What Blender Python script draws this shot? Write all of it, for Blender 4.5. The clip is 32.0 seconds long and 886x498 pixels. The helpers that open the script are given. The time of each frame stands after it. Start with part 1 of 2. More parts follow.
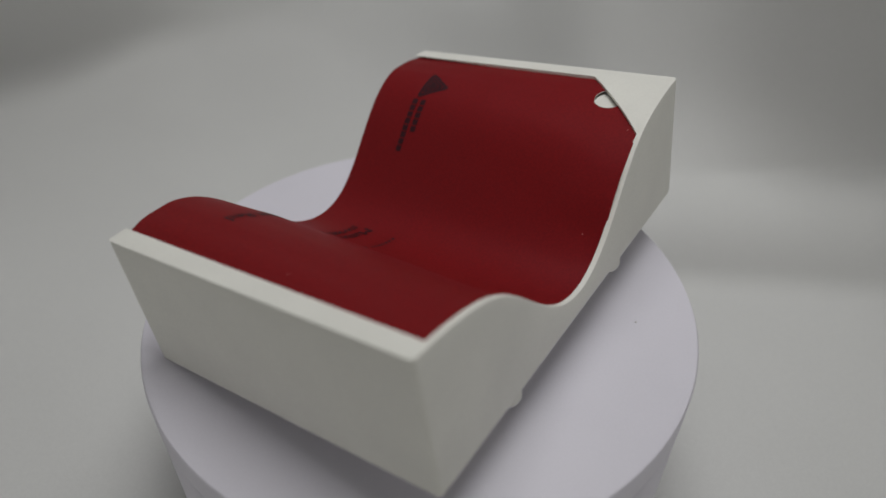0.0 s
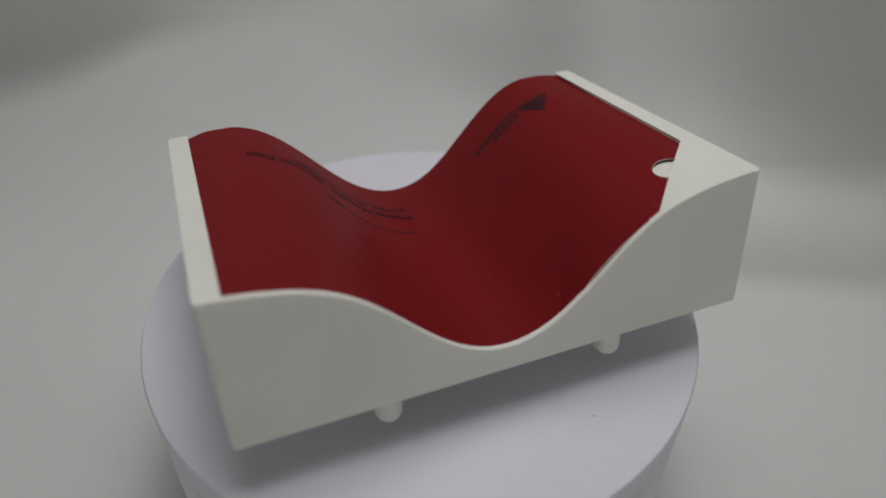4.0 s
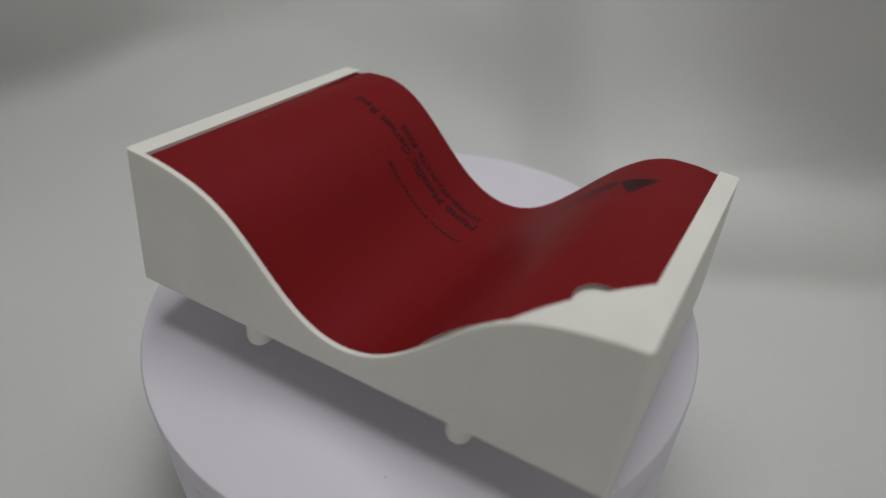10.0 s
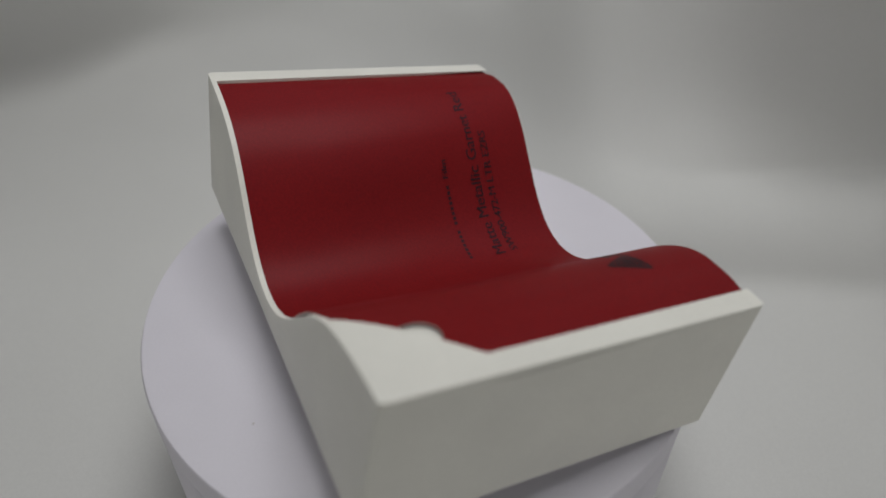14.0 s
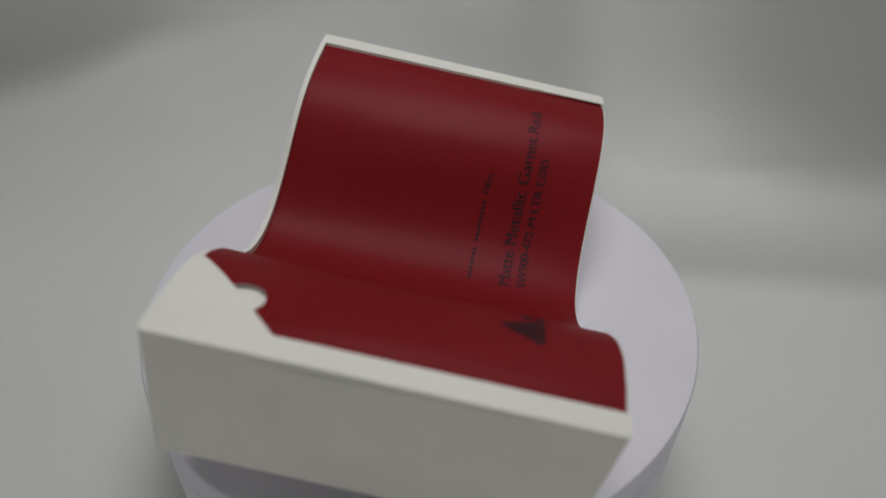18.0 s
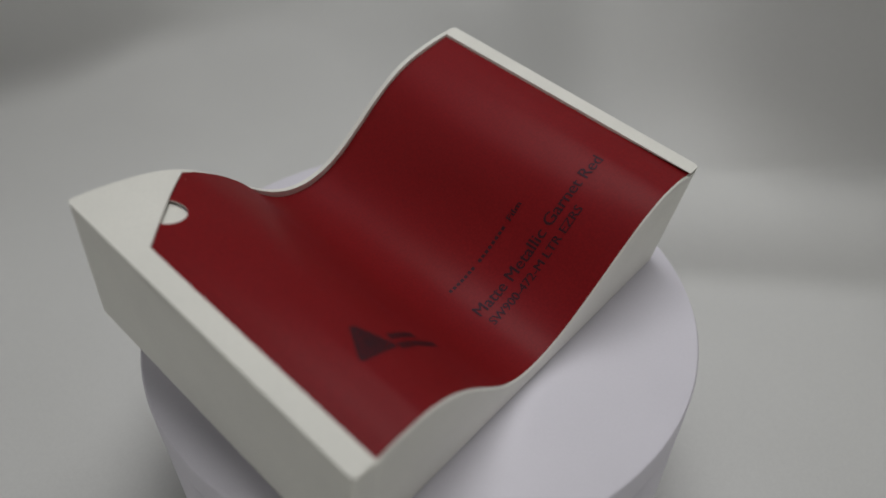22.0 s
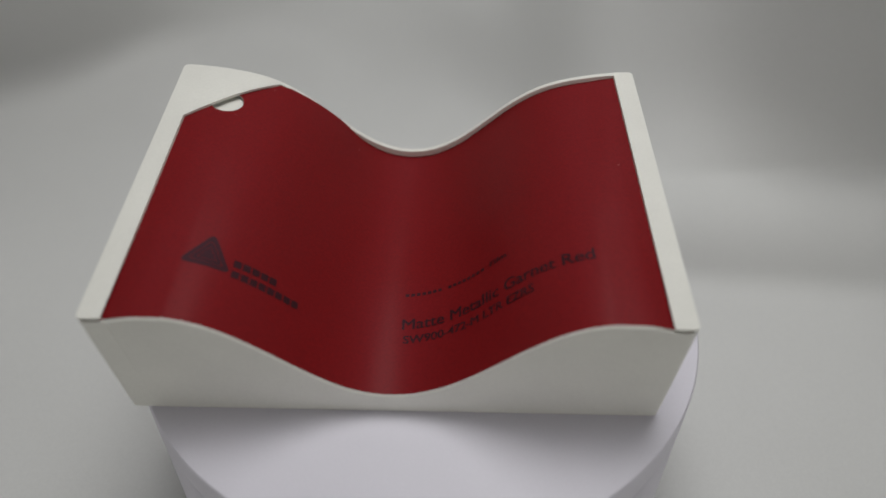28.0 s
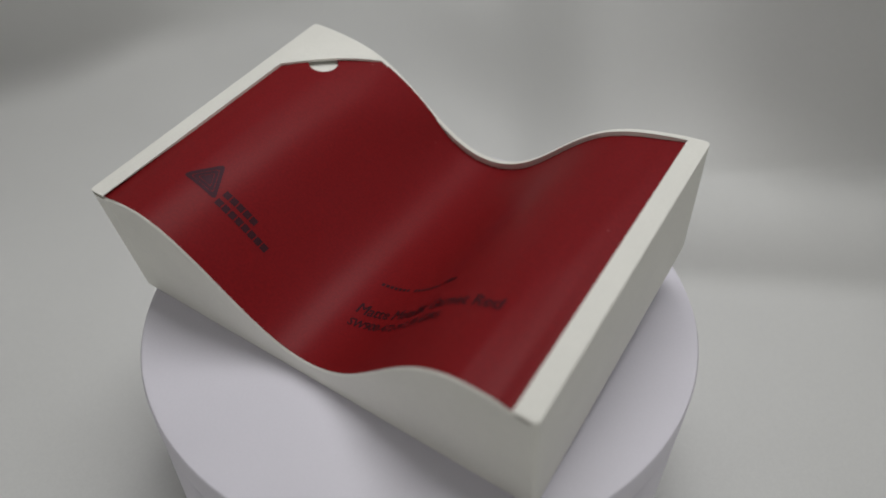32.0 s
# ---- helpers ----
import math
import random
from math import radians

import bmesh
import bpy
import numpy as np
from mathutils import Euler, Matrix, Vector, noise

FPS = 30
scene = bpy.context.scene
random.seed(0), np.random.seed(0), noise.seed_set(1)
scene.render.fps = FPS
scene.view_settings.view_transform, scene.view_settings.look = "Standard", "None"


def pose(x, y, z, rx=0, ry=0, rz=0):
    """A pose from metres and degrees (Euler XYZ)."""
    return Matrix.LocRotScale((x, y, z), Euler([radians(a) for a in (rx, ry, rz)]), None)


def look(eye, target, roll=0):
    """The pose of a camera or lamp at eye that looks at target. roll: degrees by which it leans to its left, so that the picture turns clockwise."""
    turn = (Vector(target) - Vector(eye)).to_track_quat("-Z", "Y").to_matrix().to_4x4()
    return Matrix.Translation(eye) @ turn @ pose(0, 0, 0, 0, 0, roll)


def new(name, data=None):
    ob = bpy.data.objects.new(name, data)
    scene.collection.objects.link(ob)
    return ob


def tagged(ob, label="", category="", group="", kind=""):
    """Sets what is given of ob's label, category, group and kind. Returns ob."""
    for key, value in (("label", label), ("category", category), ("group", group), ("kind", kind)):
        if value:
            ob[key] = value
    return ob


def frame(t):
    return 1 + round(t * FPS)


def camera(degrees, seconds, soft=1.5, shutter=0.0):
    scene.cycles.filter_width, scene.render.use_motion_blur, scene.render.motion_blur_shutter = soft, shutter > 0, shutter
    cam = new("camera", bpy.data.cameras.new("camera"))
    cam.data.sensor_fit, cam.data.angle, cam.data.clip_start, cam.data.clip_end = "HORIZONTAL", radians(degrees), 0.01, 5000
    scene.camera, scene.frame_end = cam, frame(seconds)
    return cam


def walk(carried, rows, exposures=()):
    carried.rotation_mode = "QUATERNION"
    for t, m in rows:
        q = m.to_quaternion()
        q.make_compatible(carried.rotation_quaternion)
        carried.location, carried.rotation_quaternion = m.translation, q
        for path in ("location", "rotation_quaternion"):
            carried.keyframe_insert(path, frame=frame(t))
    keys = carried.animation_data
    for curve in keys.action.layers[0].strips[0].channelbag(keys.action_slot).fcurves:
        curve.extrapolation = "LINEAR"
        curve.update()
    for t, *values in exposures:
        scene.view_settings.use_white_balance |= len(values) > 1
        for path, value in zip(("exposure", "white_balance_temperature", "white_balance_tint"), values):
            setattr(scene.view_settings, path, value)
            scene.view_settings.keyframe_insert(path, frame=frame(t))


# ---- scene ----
SECONDS = 32.0
cam = camera(64.62, SECONDS, soft=1.6)
EYE = Vector((0.0, -0.1381, 0.1315))
TILT, YAW = radians(39.75), radians(2.135)
AHEAD = Vector((math.sin(YAW) * math.cos(TILT), math.cos(YAW) * math.cos(TILT), -math.sin(TILT)))
HELD = look(EYE, EYE + AHEAD, 0.97)
cam.data.dof.use_dof = True
cam.data.dof.focus_distance = 0.177
cam.data.dof.aperture_fstop = 8.0
walk(cam, [(0, HELD), (SECONDS, HELD)],
     exposures=[(0, -0.10), (5, -0.14), (8, -0.10), (11, -0.05), (14, -0.05), (17, -0.12), (22, -0.10), (25, -0.01), (28, 0.08), (32, 0.10)])

# the turntable runs clockwise, seen from above, at an even speed
SPEED = 8.4252

# ---- world and light ----
world = bpy.data.worlds.new("world")
scene.world = world
world.use_nodes = True
world.node_tree.nodes["Background"].inputs[0].default_value = (0.9, 0.95, 1.0, 1)
world.node_tree.nodes["Background"].inputs[1].default_value = 0.05


def area(name, at, aim, sx, sy, watts, colour, spread=180):
    lamp = bpy.data.lights.new(name, "AREA")
    lamp.shape, lamp.size, lamp.size_y, lamp.energy, lamp.color = "RECTANGLE", sx, sy, watts, colour
    lamp.spread = radians(spread)
    ob = new(name, lamp)
    ob.matrix_world = look(at, aim)
    return ob


# the tent's lamp panel in its roof, and a fill lamp added in front to brighten near faces
area("roof_panel_light", (0.06, 0.10, 0.585), (0.02, 0.05, 0.0), 0.35, 0.35, 0.638, (0.998, 1.0, 0.993), 99)
area("front_fill_light", (0.03, -0.44, 0.10), (0.015, 0.0, 0.02), 0.54, 0.24, 0.052, (1.0, 0.98, 0.93), 56)
scene.view_settings.exposure = 0.0


# ---- materials ----
def nodes_of(name):
    mat = bpy.data.materials.new(name)
    mat.use_nodes = True
    nt = mat.node_tree
    return mat, nt, nt.nodes["Principled BSDF"]


def surface(name, colour, rough=0.5, metal=0.0, grain=0.08, scale=900.0, stain=0.05, stain_scale=25.0, bump=0.05, bump_scale=1500.0,
            coat=0.0, specular=0.5, stretch=(1, 1, 1), tint=(1, 1, 1, 1)):
    """Base colour with fine grain and broad stains, and a fine relief."""
    mat, nt, bsdf = nodes_of(name)
    link, make = nt.links.new, nt.nodes.new
    co = make("ShaderNodeTexCoord")
    mp = make("ShaderNodeMapping")
    mp.inputs["Scale"].default_value = stretch
    link(co.outputs["Object"], mp.inputs[0])

    def noise_at(s, detail):
        n = make("ShaderNodeTexNoise")
        n.inputs["Scale"].default_value, n.inputs["Detail"].default_value = s, detail
        link(mp.outputs[0], n.inputs["Vector"])
        return n.outputs[0]

    def ranged(src, low, high):
        m = make("ShaderNodeMapRange")
        m.inputs[1].default_value, m.inputs[2].default_value = 0.3, 0.7
        m.inputs[3].default_value, m.inputs[4].default_value = low, high
        link(src, m.inputs[0])
        return m.outputs[0]

    fine, broad = noise_at(scale, 3), noise_at(stain_scale, 4)
    mul = make("ShaderNodeMath")
    mul.operation = "MULTIPLY"
    link(ranged(fine, 1 - grain, 1 + grain), mul.inputs[0])
    link(ranged(broad, 1 - stain, 1 + stain), mul.inputs[1])
    vec = make("ShaderNodeVectorMath")
    vec.operation = "SCALE"
    vec.inputs[0].default_value = colour
    link(mul.outputs[0], vec.inputs["Scale"])
    link(vec.outputs[0], bsdf.inputs["Base Color"])
    link(ranged(broad, rough * 0.92, min(1, rough * 1.08)), bsdf.inputs["Roughness"])
    bsdf.inputs["Metallic"].default_value = metal
    bsdf.inputs["Coat Weight"].default_value = coat
    bsdf.inputs["Coat Roughness"].default_value = 0.48
    bsdf.inputs["Specular IOR Level"].default_value = specular
    bsdf.inputs["Specular Tint"].default_value = tint
    if bump:
        b = make("ShaderNodeBump")
        b.inputs["Strength"].default_value, b.inputs["Distance"].default_value = bump, 0.0002
        link(noise_at(bump_scale, 2), b.inputs["Height"])
        link(b.outputs[0], bsdf.inputs["Normal"])
    return mat


CLOTH = surface("white_cloth", (0.66, 0.66, 0.65), 0.85, grain=0.025, scale=1400, stain=0.02, stain_scale=14, bump=0.15, specular=0.2)
# whiter than the sweep: for unseen walls and roof that bounce fill light
BOUNCE_CLOTH = surface("white_bounce_cloth", (0.84, 0.84, 0.83), 0.9, stain=0.03, specular=0.2)
# greyer copy for the unseen front wall, set by the fill it returns
FRONT_BOUNCE = surface("grey_front_bounce", (0.62, 0.62, 0.61), 0.9, stain=0.05, specular=0.2)
PRINT = surface("white_printed_plastic", (0.83, 0.82, 0.765), 0.55, grain=0.02, scale=1600, stain=0.03, stain_scale=60, bump=0.25, bump_scale=2600, specular=0.4)
LILAC = surface("pale_lilac_plastic", (0.745, 0.722, 0.795), 0.5, grain=0.012, scale=1500, stain=0.015, stain_scale=40, bump=0.05, specular=0.4)
FILM = surface("matte_metallic_red_film", (0.184, 0.0042, 0.0034), 0.74, metal=0.13, grain=0.14, scale=1700, stain=0.03, stain_scale=30, bump=0.14, bump_scale=1800, specular=0.43, tint=(1.0, 0.36, 0.53, 1), coat=0.11)
PAPER = surface("white_card_edge", (0.72, 0.70, 0.66), 0.8, stain=0.02)
FILM.node_tree.nodes["Principled BSDF"].inputs["Coat Roughness"].default_value = 0.34
INK = surface("black_ink", (0.034, 0.009, 0.011), 0.55, grain=0.2, scale=3000, stain=0.1, bump=0.0, specular=0.24, tint=(1.0, 0.6, 0.8, 1))
GREY_SPECK = surface("grey_dust", (0.55, 0.52, 0.53), 0.9, bump=0.0)
FLECK = surface("pale_pink_fleck", (0.42, 0.16, 0.15), 0.6, bump=0.0)


# ---- building helpers ----
def smooth(t):
    t = max(0.0, min(1.0, t))
    return t * t * (3 - 2 * t)


def part(name, bm, material, parent=None, label="", crease=35.0):
    """One bmesh as one mesh object under a thing or a part."""
    mesh = bpy.data.meshes.new(name)
    bmesh.ops.recalc_face_normals(bm, faces=bm.faces)
    for f in bm.faces:
        f.smooth = True
    for e in bm.edges:
        e.smooth = len(e.link_faces) == 2 and e.calc_face_angle(0) < radians(crease)
    bm.to_mesh(mesh)
    bm.free()
    mesh.materials.append(material)
    ob = new(name, mesh)
    if parent:
        ob.parent = parent
    if label:
        ob["label"] = label
    return ob


def lathe(profile, steps=128):
    """A solid turned round z from (radius, height) pairs, closed on the axis at both ends."""
    bm = bmesh.new()
    rings = [[bm.verts.new((r * math.cos(2 * math.pi * i / steps), r * math.sin(2 * math.pi * i / steps), z)) for i in range(steps)]
             for r, z in profile]
    for a, b in zip(rings, rings[1:]):
        for i in range(steps):
            bm.faces.new((a[i], a[(i + 1) % steps], b[(i + 1) % steps], b[i]))
    bm.faces.new(rings[0]), bm.faces.new(rings[-1])
    return bm


# ---- the stand's shape: 119.5 x 82.9 x 34.7 mm, its top a wave along x ----
MM = 0.001
LONG, DEEP, HIGH, CORNER = 119.5, 82.9, 34.7, 1.4
LIP_WAVE = (5.26, -14.46, -2.91, 0.21, 0.35)
OPEN_WAVE = (6.38, -14.99, -3.67, 0.76, 0.14)


def wave(coefficients, x):
    x = max(-60.0, min(60.0, x))
    return sum(c * math.cos(k * math.pi * x / 60) for k, c in enumerate(coefficients))


def swell(x):
    """What the open side stands over its plain wave, between the rails."""
    more = 0.6 * smooth((14 - x) / 26) + 0.2 * smooth((x - 20) / 20) + 0.4 * math.exp(-((x - 20) / 10) ** 2) + 0.3 * math.exp(-((x + 16) / 10) ** 2)
    return more * smooth((x + 54.8) / 4) * smooth((54.8 - x) / 4)


def lip_swell(x):
    """What the lip stands over its plain wave, on the slope beside the covered corner and at the far hump."""
    return 0.52 * math.exp(-((x - 15) / 13) ** 2) - 0.3 * math.exp(-((x + 36) / 14) ** 2)


def top(x, y=0.0):
    """Height of the top in mm over the stand's centre; the humps are fuller towards the open side."""
    k = (y + 41.45) / 82.9
    return min(17.0, wave(LIP_WAVE, x)) * (1 - k) + min(17.2, wave(OPEN_WAVE, x)) * k + lip_swell(x) * smooth((38 - y) / 76) + swell(x) * smooth((y + 38) / 76)


def slope(x):
    return (top(x + 0.05) - top(x - 0.05)) / 0.1


ARC_X = [i * 0.1 for i in range(-600, 601)]
ARC_S = [0.0]
for a, b in zip(ARC_X, ARC_X[1:]):
    ARC_S.append(ARC_S[-1] + math.hypot(b - a, top(b) - top(a)))
ARC_S = [s - ARC_S[600] for s in ARC_S]


def between(x):
    """1 between the rails, falling to 0 under them."""
    return smooth((56 - abs(x)) / 8)


def sits(x, y):
    """How far the film lies over the rim's height: deep behind the lip, springing up beside the covered corner, level at the open side, and down into the slots under the rails."""
    deep = -1.95 + 1.05 * smooth((x - 7) / 12)
    deep += (-1.25 - deep) * smooth((-x - 12) / 30)
    deep += (-0.85 - deep) * smooth((-x - 47) / 8)
    deep += (-0.9 - deep) * smooth((x - 36) / 6)
    level = -0.72 + 0.67 * between(x) + 0.35 * math.exp(-(x / 15) ** 2) - 0.15 * smooth((abs(x) - 20) / 14)
    bulge = 1.0 * smooth((x - 13.5) / 7.5) * smooth((39 - x) / 8) * smooth((-13 - y) / 25)
    # a soft crease runs along each hump's shoulder
    off = x - 31 + 9.5 * smooth((4 - y) / 50) * min(1.0, (4 - y) / 40)
    bulge += 0.8 * smooth(1.2 - math.hypot(off, 1.6) / 8) * smooth((34 - y) / 26) * (0.65 + 0.35 * smooth((-y - 5) / 20))
    west = smooth((39 - y) / 14) * smooth((y + 34) / 24)
    bulge += west * (0.6 * smooth(1.2 - math.hypot(x + 27.5, 1.6) / 8) - 0.35 * math.exp(-((x + 15) / 6) ** 2))
    span = 76 - 46 * smooth((abs(x) - 40) / 12)
    return deep + bulge + (level - deep) * smooth((y + 38) / span)


def on_film(s, y, lift):
    """The point s mm along the wave from its middle, y mm across, lift mm over the film."""
    x = float(np.interp(s, ARC_S, ARC_X))
    n = Vector((-slope(x), 0, 1)).normalized()
    return Vector(((x + n.x * lift) * MM, y * MM, (top(x, y) + sits(x, y) + n.z * lift) * MM))


def sliced(bm, low, high, step):
    """Cuts a flat bmesh across x, so that it can bend."""
    v = low
    while v < high:
        cut(bm, (v, 0, 0), (1, 0, 0))
        v += step


def cut(bm, co, no):
    geom = list(bm.verts) + list(bm.edges) + list(bm.faces)
    bmesh.ops.bisect_plane(bm, geom=geom, plane_co=co, plane_no=no, dist=1e-5)


def opened(bm, x0, x1, y0, y1):
    """Takes a rectangle out of a flat bmesh."""
    for x in (x0, x1):
        cut(bm, (x, 0, 0), (1, 0, 0))
    for y in (y0, y1):
        cut(bm, (0, y, 0), (0, 1, 0))
    gone = [f for f in bm.faces if x0 < f.calc_center_median().x < x1 and y0 < f.calc_center_median().y < y1]
    bmesh.ops.delete(bm, geom=gone, context="FACES")


def slab(outline, upper, lower, step=1.0, opening=None):
    """A slab over a flat outline in mm, between two heights that follow the wave."""
    bm = bmesh.new()
    bm.faces.new([bm.verts.new((x, y, 0)) for x, y in outline])
    if opening:
        opened(bm, *opening)
    elif len(outline) > 3:
        for y in list(range(-38, 40, 4)) + [40.2, 40.7]:
            cut(bm, (0, y, 0), (0, 1, 0))
    for f in bm.faces:
        f.normal_update()
    xs = [p[0] for p in outline]
    sliced(bm, math.floor(min(xs)) + 0.5, max(xs), step)
    faces = bm.faces[:]
    if faces[0].normal.z < 0:
        bmesh.ops.reverse_faces(bm, faces=faces)
    made = bmesh.ops.extrude_face_region(bm, geom=faces)["geom"]
    high = {v for v in made if isinstance(v, bmesh.types.BMVert)}
    for v in bm.verts:
        x, y = v.co.x, v.co.y
        v.co = Vector((x, y, upper(x, y) if v in high else lower(x, y))) * MM
    bmesh.ops.recalc_face_normals(bm, faces=bm.faces)
    return bm


def round_edges(bm, chosen, size, segments=3):
    bmesh.ops.bevel(bm, geom=[e for e in bm.edges if chosen(e)], offset=size * MM, segments=segments, profile=0.5, affect="EDGES", clamp_overlap=True)


def outer(e):
    """Upper edges along the stand's outside."""
    if len(e.link_faces) != 2 or e.calc_face_angle(0) < 0.9:
        return False
    m = (e.verts[0].co + e.verts[1].co) / 2 / MM
    side = abs(abs(m.x) - LONG / 2) < 0.02 or abs(abs(m.y) - DEEP / 2) < 0.02 or (abs(m.x) > LONG / 2 - CORNER and abs(m.y) > DEEP / 2 - CORNER and math.hypot(abs(m.x) - LONG / 2 + CORNER, abs(m.y) - DEEP / 2 + CORNER) > CORNER * 0.8)
    return side and m.z > top(m.x, m.y) - 0.3


def seat(x, y):
    """The recess that takes the film, shallower towards the open side."""
    pad = 0.4 * smooth((x - 34) / 8) * smooth((-14 - y) / 14)
    return top(x, y) - 2.5 + 2.05 * (y + 41.45) / 82.9 + pad + 0.35 * math.exp(-(x / 15) ** 2) * smooth((y - 20) / 20) + 0.2 * between(x) * smooth((y - 40.2) / 0.5) - 0.85 * (1 - between(x)) * smooth((59.0 - abs(x)) / 0.8) * smooth((y + 41.45) / 60)


RAIL_A, RAIL_B, LIP = -54.8, 54.8, -40.15
TAB = 75.05          # the covered corner's slanting edge: y = x - TAB


def rounded(corners, r, steps=5):
    """A closed loop with its corners rounded."""
    out = []
    n = len(corners)
    for i in range(n):
        p, a, b = (Vector(corners[j % n]) for j in (i, i - 1, i + 1))
        da, db = (a - p).normalized(), (b - p).normalized()
        for k in range(steps + 1):
            t = k / steps
            q = (p + da * r).lerp(p, t).lerp(p.lerp(p + db * r, t), t)
            out.append((q.x, q.y))
    return out


def rib(x):
    """A round-bottomed rib under the stand, rounded at its ends; its back end rests on the disc."""
    r, low, front, back = 3.0, -22.85, -36.5, -9.5
    stations = [(front - r * math.cos(q), max(0.05, r * math.sin(q))) for q in (radians(9 * i) for i in range(11))]
    stations += [(back + r * math.sin(q), max(0.05, r * math.cos(q))) for q in (radians(9 * i) for i in range(11))]
    bm, rings = bmesh.new(), []
    for y, w in stations:
        section = [(w, -HIGH / 2 + 0.5)] + [(w * math.cos(a), low - w * math.sin(a)) for a in (radians(15 * i) for i in range(13))] + [(-w, -HIGH / 2 + 0.5)]
        rings.append([bm.verts.new(((x + u) * MM, y * MM, z * MM)) for u, z in section])
    for a, b in zip(rings, rings[1:]):
        for i in range(len(a)):
            j = (i + 1) % len(a)
            bm.faces.new((a[i], a[j], b[j], b[i]))
    bm.faces.new(rings[0]), bm.faces.new(rings[-1])
    return bm


def add_stand():
    """The display stand, leaning back on two ribs. Its origin is the turntable's centre."""
    stand = new("display_stand")
    tagged(stand, "white 3D-printed plastic stand with a wavy top, tilted on two ribs", "display stand")
    turn = pose(0, 0, 0, 0, 0, 52.85)
    put = Matrix.Translation((2.09 * MM, 4.76 * MM, 25.2 * MM)) @ turn @ pose(0, 0, 0, -9.55)

    h, d = LONG / 2, DEEP / 2
    plan = rounded([(-h, -d), (h, -d), (h, d), (-h, d)], CORNER, 6)
    bm = slab(plan, seat, lambda x, y: -HIGH / 2)

    def edge_kind(e):
        if len(e.link_faces) != 2 or e.calc_face_angle(0) < 0.9:
            return ""
        m = (e.verts[0].co + e.verts[1].co) / 2 / MM
        if m.z < -HIGH / 2 + 0.02:
            return "bottom"
        return "open side" if m.y > d - 0.02 and abs(m.x) < 54 and m.z > top(m.x, m.y) - 1.6 else ""

    round_edges(bm, lambda e: edge_kind(e) == "bottom", 0.55)
    round_edges(bm, lambda e: edge_kind(e) == "open side", 0.7)
    body = part("body", bm, PRINT, stand)
    # the rim runs round three sides; the long side opposite the lip stays open
    # each rail overhangs a slot that takes the film's end
    def under(x, y):
        slot = y > LIP + 0.1 and 54 < abs(x) < 58.6
        return top(x, y) - 0.15 if slot else seat(x, y)

    bm = slab(plan, top, under, opening=(RAIL_A, RAIL_B, LIP, d + 1))
    round_edges(bm, outer, 0.5)
    rim = part("rim", bm, PRINT, stand)
    bm = slab([(TAB + LIP, LIP), (RAIL_B, LIP), (RAIL_B, RAIL_B - TAB)], top, lambda x, y: top(x, y) - 0.65)
    tab = part("corner_tab", bm, PRINT, stand, "thin plastic corner that holds the card down")
    made = [body, rim, tab]
    for x in (-27.25, 27.15):
        made.append(part("support_rib", rib(x), PRINT, stand, "round-ended plastic rib under the stand"))
    for ob in made:
        ob.matrix_local = put
    return stand, put


def flat_shape(loops):
    """A flat bmesh filled between closed loops of (s, y)."""
    bm = bmesh.new()
    edges = []
    for loop in loops:
        vs = [bm.verts.new((s, y, 0)) for s, y in loop]
        edges += [bm.edges.new((vs[i], vs[(i + 1) % len(vs)])) for i in range(len(vs))]
    bmesh.ops.triangle_fill(bm, use_beauty=True, use_dissolve=False, edges=edges)
    return bm


def bend(bm, lift, thick=0.0):
    """Lays a flat (s, y) bmesh on the film's wave, and gives it a thickness downwards."""
    for f in bm.faces:
        if f.normal.z < 0:
            f.normal_flip()
    high = set()
    if thick:
        made = bmesh.ops.extrude_face_region(bm, geom=bm.faces[:])["geom"]
        high = {v for v in made if isinstance(v, bmesh.types.BMVert)}
    for v in bm.verts:
        v.co = on_film(v.co.x, v.co.y, lift if (v in high or not thick) else lift - thick)
    return bm


def bar(s0, s1, y0, y1):
    return [(s0, y0), (s1, y0), (s1, y1), (s0, y1)]


def add_print(name, loops, card, put, label=""):
    bm = flat_shape(loops)
    ss = [v.co.x for v in bm.verts]
    sliced(bm, min(ss) + 0.7, max(ss), 0.8)
    bend(bm, 0.06)
    ob = part(name, bm, INK, card, label)
    ob.matrix_local = put
    return ob


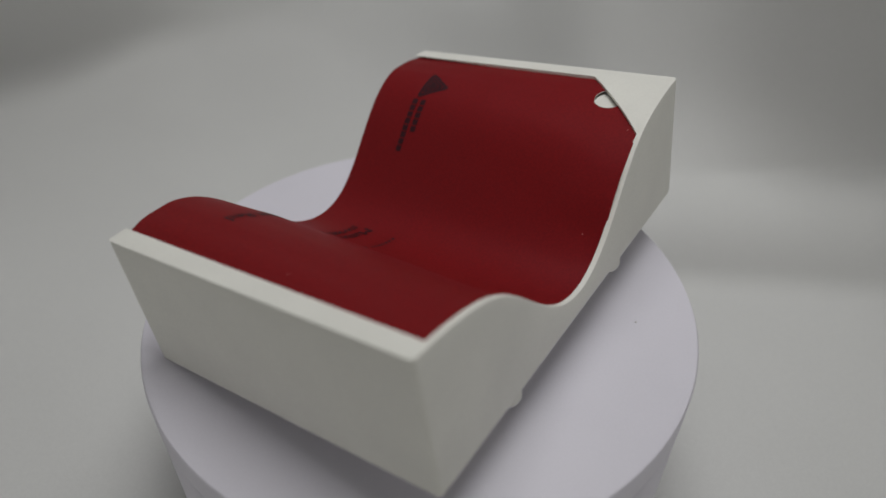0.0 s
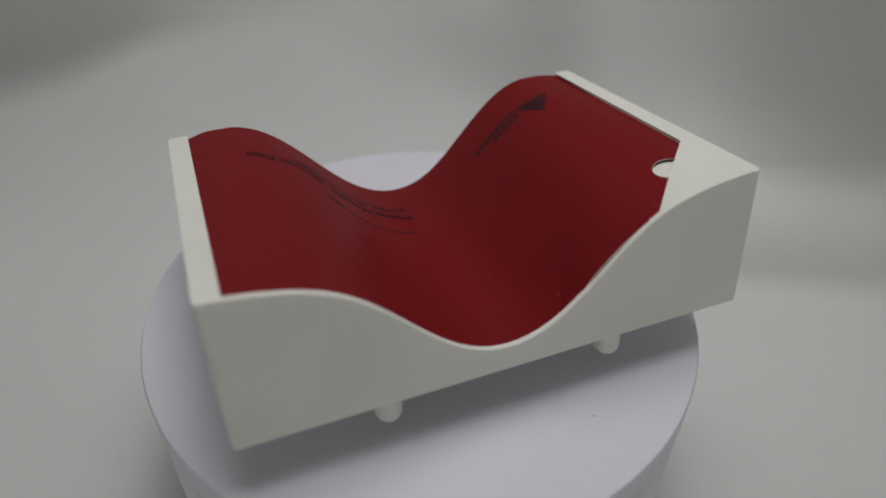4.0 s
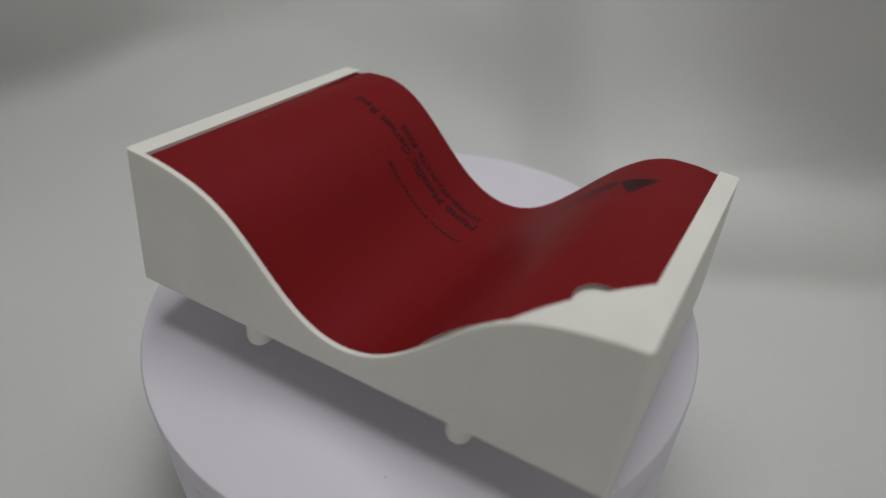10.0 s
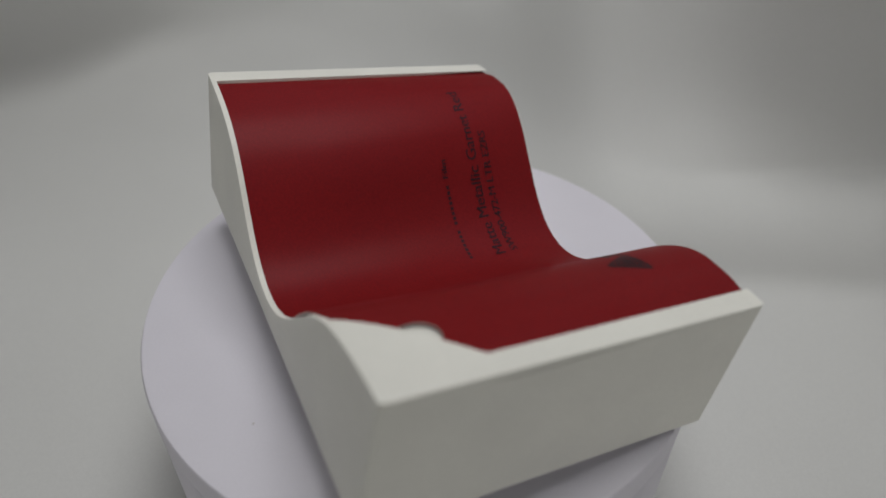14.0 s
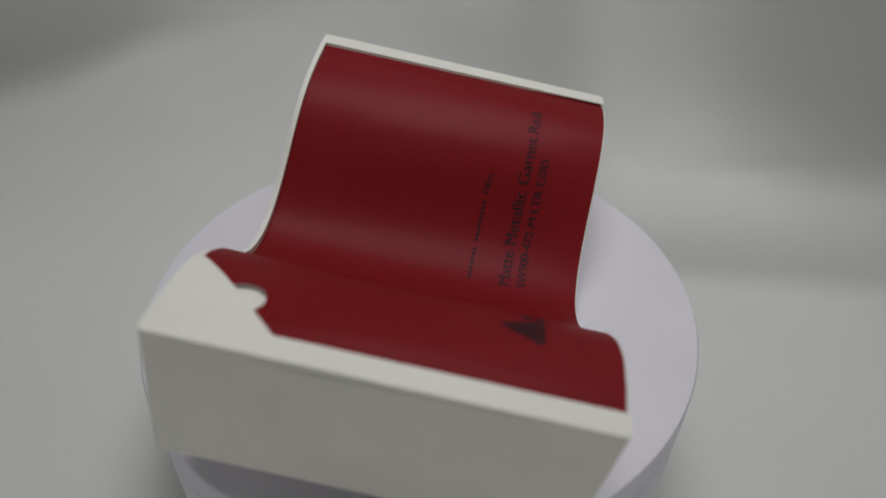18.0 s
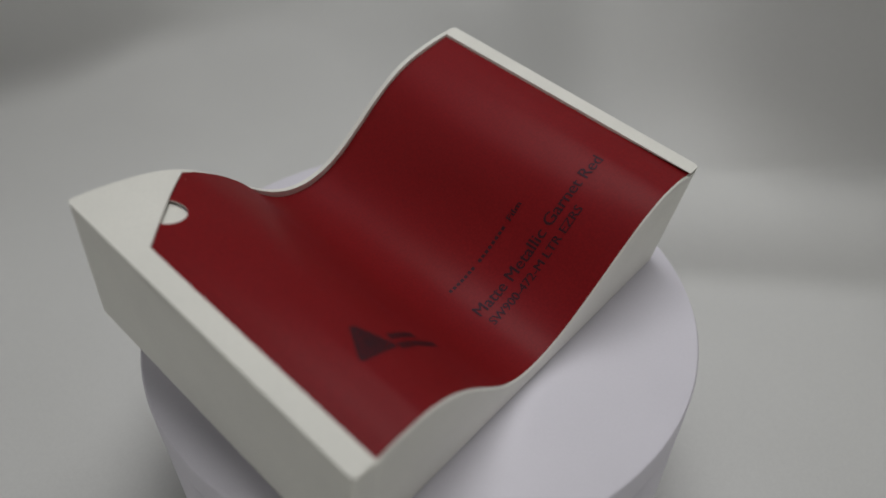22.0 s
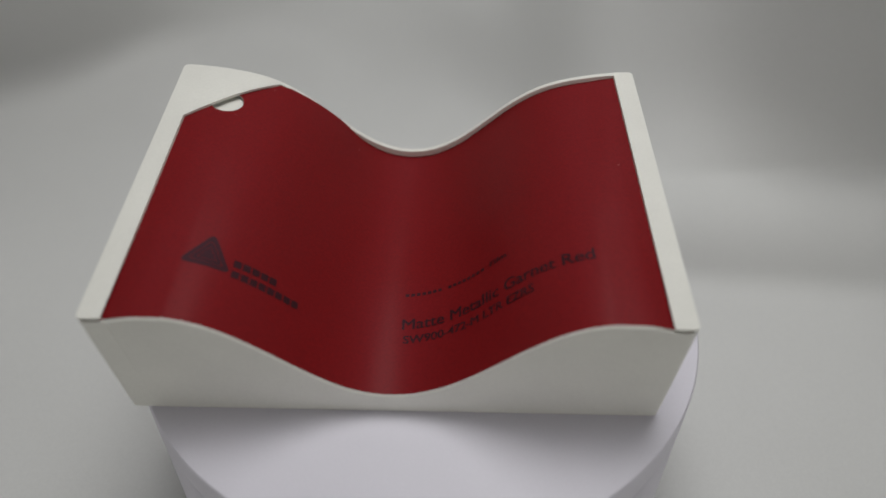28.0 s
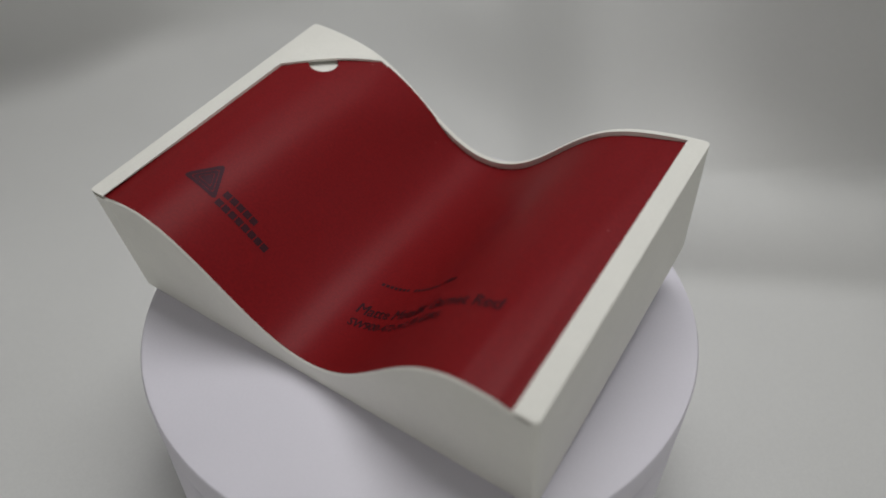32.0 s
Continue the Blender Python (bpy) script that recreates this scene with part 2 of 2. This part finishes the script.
def add_words(text, s0, s1, base, cap, card, put, label):
    """A printed line that reads along -s, from s0 to s1, with its feet at y = base."""
    curve = bpy.data.curves.new("words", "FONT")
    curve.body, curve.size, curve.resolution_u, curve.offset = text, 1.0, 3, 0.0
    ob = new("words", curve)
    bpy.context.view_layer.update()
    mesh = bpy.data.meshes.new_from_object(ob.evaluated_get(bpy.context.evaluated_depsgraph_get()))
    bpy.data.objects.remove(ob)
    bm = bmesh.new()
    bm.from_mesh(mesh)
    bmesh.ops.remove_doubles(bm, verts=bm.verts, dist=1e-5)
    wide = max(v.co.x for v in bm.verts)
    left = min(v.co.x for v in bm.verts)
    tall = 0.70
    for v in bm.verts:
        v.co = Vector((s0 + (s1 - s0) * (v.co.x - left) / (wide - left), base - v.co.y / tall * cap, 0))
    for f in bm.faces:
        f.normal_update()
    sliced(bm, min(s0, s1) + 0.5, max(s0, s1), 1.0)
    for f in bm.faces:
        f.normal_update()
    flat = bm.faces[:]
    for shift in (-0.08, 0.08):
        twin = bmesh.ops.duplicate(bm, geom=flat)["geom"]
        bmesh.ops.translate(bm, verts=[v for v in twin if isinstance(v, bmesh.types.BMVert)], vec=(shift, 0, 0.02 * (1 if shift > 0 else -1)))
    rise = {v: v.co.z for v in bm.verts}
    for f in bm.faces:
        if f.normal.z < 0:
            f.normal_flip()
    for v in bm.verts:
        v.co = on_film(v.co.x, v.co.y, 0.08 + rise[v])
    made = part("printed_line", bm, INK, card, label)
    made.matrix_local = put
    return made


def add_card(put):
    """The film swatch, bent into the stand's recess, with its punched hole and print."""
    card = new("film_swatch")
    tagged(card, "matte metallic dark red film swatch with black print and hole", "swatch")
    s_end = float(np.interp(58.1, ARC_X, ARC_S))
    outline = rounded([(-s_end, -40.4), (s_end, -40.4), (s_end, 40.92), (-s_end, 40.92)], 1.4, 4)
    hole = [(55.3 + 4.1 * math.cos(2 * math.pi * i / 48), -28.4 + 4.1 * math.sin(2 * math.pi * i / 48)) for i in range(48)]
    bm = bmesh.new()
    bm.faces.new([bm.verts.new((x, y, 0)) for x, y in outline])
    half = 5.0
    opened(bm, 55.3 - half, 55.3 + half, -28.4 - half, -28.4 + half)
    inner, square = [], []
    for x, y in hole:
        k = half / max(abs(x - 55.3), abs(y + 28.4))
        inner.append(bm.verts.new((x, y, 0)))
        square.append(bm.verts.new((55.3 + (x - 55.3) * k, -28.4 + (y + 28.4) * k, 0)))
    for i in range(48):
        j = (i + 1) % 48
        bm.faces.new((inner[i], square[i], square[j], inner[j]))
    bmesh.ops.remove_doubles(bm, verts=bm.verts, dist=1e-4)
    for f in bm.faces:
        f.normal_update()
    for y in range(-30, 41, 8):
        cut(bm, (0, y, 0), (0, 1, 0))
    sliced(bm, -66.5, 66.9, 0.8)
    bend(bm, 0.0, 0.3)
    bm.normal_update()
    for f in bm.faces:
        f.material_index = 0 if abs(f.normal.z) > 0.25 and f.calc_area() > 1e-9 and len({round(v.co.y, 6) for v in f.verts}) > 1 else 1
    sheet = part("film_sheet", bm, FILM, card)
    sheet.data.materials.append(PAPER)
    sheet.matrix_local = put
    # the maker's mark: a rounded triangle beside two lines of blocks
    corners = [Vector(c) for c in ((53.2, 26.3), (47.6, 17.6), (42.3, 26.9))]
    mid = (corners[0] + corners[1] + corners[2]) / 3

    def ring(a, b):
        return [rounded([tuple(mid + (c - mid) * k) for c in corners], 1.7 * k) for k in (a, b)]

    for a, b in ((1.0, 0.69), (0.645, 0.40)):
        add_print("triangle_mark", ring(a, b), card, put, "black rounded triangle outline")
    add_print("triangle_mark", ring(0.36, 0.1)[:1], card, put, "small black triangle")
    for n, end, y0 in ((5, 31.7, 22.8), (8, 25.5, 25.6)):
        pitch = (42.2 - end) / n
        for i in range(n):
            add_print("printed_block", [bar(42.2 - i * pitch, 42.2 - i * pitch - pitch * 0.84, y0 + 0.1, y0 + 1.9)], card, put)
    # a small line of two words, as blocks
    for i in range(16):
        if i != 7:
            a = -1.2 - 1.42 * i
            add_print("printed_block", [bar(a, a - 0.95, 12.85, 13.75)], card, put)
    add_words("Film", -25.4, -30.2, 13.9, 1.6, card, put, "small black word")
    add_words("Matte Metallic Garnet Red", -0.9, -51.0, 23.7, 3.1, card, put, "line of black letters")
    add_words("SW900-472-M LTR EZRS", -1.3, -36.9, 27.7, 2.2, card, put, "line of smaller black letters")
    for s, y in ((44.6, -37.5), (-60.2, -5.3), (15.8, -35.0)):
        bm = flat_shape([[(s + 0.22 * math.cos(a), y + 0.15 * math.sin(a)) for a in (0, 1, 2, 3, 4, 5)]])
        ob = part("fleck", bend(bm, 0.05), FLECK, card, "tiny pale fleck of dust")
        ob.matrix_local = put
    return card


# ---- the turntable: 145 mm across ----
FLOOR = -0.034 * 1.12 - 0.1315 * 0.12

def add_turntable():
    table = new("turntable")
    tagged(table, "pale lilac-white round plastic display turntable", "turntable")
    table.location = (-0.0002, 0.0, -0.0319)
    r = 0.0724
    prof = [(0.0005, 0.0), (r - 0.0012, 0.0), (r - 0.0004, -0.0003), (r, -0.0011), (r, -0.0088), (r - 0.0006, -0.0094), (0.0005, -0.0094)]
    disc = part("disc", lathe(prof, 160), LILAC, table, "flat pale lilac disc that turns")
    disc.location = (0, 0, 0.0331)
    # a speck of dust lies on the disc
    bm = bmesh.new()
    bmesh.ops.create_icosphere(bm, subdivisions=2, radius=0.00028)
    bmesh.ops.scale(bm, verts=bm.verts, vec=(1.3, 0.8, 0.4))
    speck = part("dust_speck", bm, GREY_SPECK, disc, "tiny dark speck of dust")
    speck.location = (0.0549, -0.0135, 0.0001)
    prof = [(0.0005, 0.0231), (r - 0.0012, 0.0231), (r - 0.0005, 0.0227), (r - 0.0001, 0.0219), (r - 0.0001, FLOOR + 0.0334), (r - 0.0011, FLOOR + 0.0319), (0.0005, FLOOR + 0.0319)]
    part("base", lathe(prof, 160), LILAC, table, "round pale lilac drum")
    return table, disc


# ---- the tent round it ----
WIDER = 1.12         # the tent's size over its pattern, grown from the eye's place


def grown(x, y, z):
    return EYE + (Vector((x, y, z)) - EYE) * WIDER


def lean(u, x):
    """How steeply the cloth rises, in radians, u metres along it: a soft hump on its east side, a fold on its west side."""
    east = smooth((x + 0.08) / 0.18)
    start = 0.036 - 0.10 * (x - 0.07)
    hump = 1.1 * smooth((u - start) / 0.014) * (1 - smooth((u - start - 0.010) / max(0.02, 0.074 - start)))
    hump *= smooth((x - 0.035) / 0.04)
    fold = (0.180 + 0.30 * (x + 0.2)) * (1 - east) + 0.079 * east
    soft = 0.026 - 0.022 * east + 0.32 * east * (1 - east)
    wall = (0.98 - 0.43 * east + 0.48 * smooth((x - 0.075) / 0.06) - 0.2 * math.exp(-((x - 0.035) / 0.05) ** 2)) * smooth((u - fold + 0.4 * (soft - 0.01)) / soft) + (0.48 - 0.04 * east) * smooth((u - fold - 0.004) / 0.05)
    wall += (0.34 * smooth((x - 0.07) / 0.09) + 0.14 * smooth((x - 0.17) / 0.06)) * smooth((u - fold - 0.008) / 0.03)
    wall += 0.75 * smooth((-x - 0.08) / 0.08) * smooth((u - fold) / 0.03) * (1 - smooth((u - fold - 0.05) / 0.06))
    rise = 0.5 * (1 - east) * smooth((u - 0.145) / 0.06) * (1 - 0.8 * smooth((u - fold) / 0.04))
    back = (0.55 + 0.20 * east) * smooth((u - 0.205 + 0.035 * east) / 0.06) * (1 - smooth((u - 0.40) / 0.15))
    return hump + rise + wall - back


def add_tent():
    bm = bmesh.new()
    nx, step = 110, 0.003
    lengths = [-0.42 + 0.02 * i for i in range(20)] + [-0.02 + step * i for i in range(400)]
    columns = []
    for j in range(nx + 1):
        x = -0.36 + 0.72 * j / nx
        y, z, column, last = -0.42, -0.034, [], -0.42
        for u in lengths:
            a = lean((u + last) / 2, x)
            y, z, last = y + math.cos(a) * (u - last), z + math.sin(a) * (u - last), u
            column.append(grown(x, min(y, 0.49), min(z, 0.596)))
        columns.append(column)
    nu = len(lengths) - 1
    grid = [[bm.verts.new(columns[j][i]) for j in range(nx + 1)] for i in range(nu + 1)]
    for i in range(nu):
        for j in range(nx):
            bm.faces.new((grid[i][j], grid[i][j + 1], grid[i + 1][j + 1], grid[i + 1][j]))
    tagged(part("backdrop", bm, CLOTH), "white cloth sweep of a photo tent, softly creased", "backdrop", kind="structure")

    # walls out of view, added to enclose the set and throw light back
    def wall(name, size, at, cloth=BOUNCE_CLOTH):
        b = bmesh.new()
        bmesh.ops.create_cube(b, size=1)
        bmesh.ops.scale(b, verts=b.verts, vec=Vector(size) * WIDER)
        bmesh.ops.translate(b, verts=b.verts, vec=grown(*at))
        tagged(part(name, b, cloth), "plain unseen cloth wall, added to close the tent and bounce light", "wall", kind="structure")

    wall("bounce_wall_west", (0.006, 0.96, 0.68), (-0.275, 0.02, 0.27))
    wall("bounce_wall_east", (0.006, 0.96, 0.68), (0.275, 0.02, 0.27))
    # added behind the camera; its grey weakens the light bounced from the front
    wall("bounce_wall_south", (0.72, 0.006, 0.68), (0, -0.43, 0.27), FRONT_BOUNCE)
    # the roof is out of view too, and white to bounce light
    b = bmesh.new()
    bmesh.ops.create_cube(b, size=1)
    bmesh.ops.scale(b, verts=b.verts, vec=Vector((0.74, 0.96, 0.006)) * WIDER)
    bmesh.ops.translate(b, verts=b.verts, vec=grown(0, 0.02, 0.60))
    tagged(part("ceiling", b, BOUNCE_CLOTH), "plain unseen white cloth roof, added to close the tent and bounce light", "ceiling", kind="structure")


add_tent()
table, disc = add_turntable()
stand, put = add_stand()
card = add_card(put)


def turned(t):
    """Degrees by which the disc has turned at t seconds: an even run with a slight drift."""
    return -SPEED * t - 0.33 + 2.01 * ((t - 16.3) / 16) ** 2


def motions():
    times = [i * 1.0 for i in range(33)]
    for thing, at in ((disc, (0, 0, 0.0331)), (stand, (0, 0, 0)), (card, (0, 0, 0))):
        walk(thing, [(t, pose(*at, 0, 0, turned(t))) for t in times])


motions()
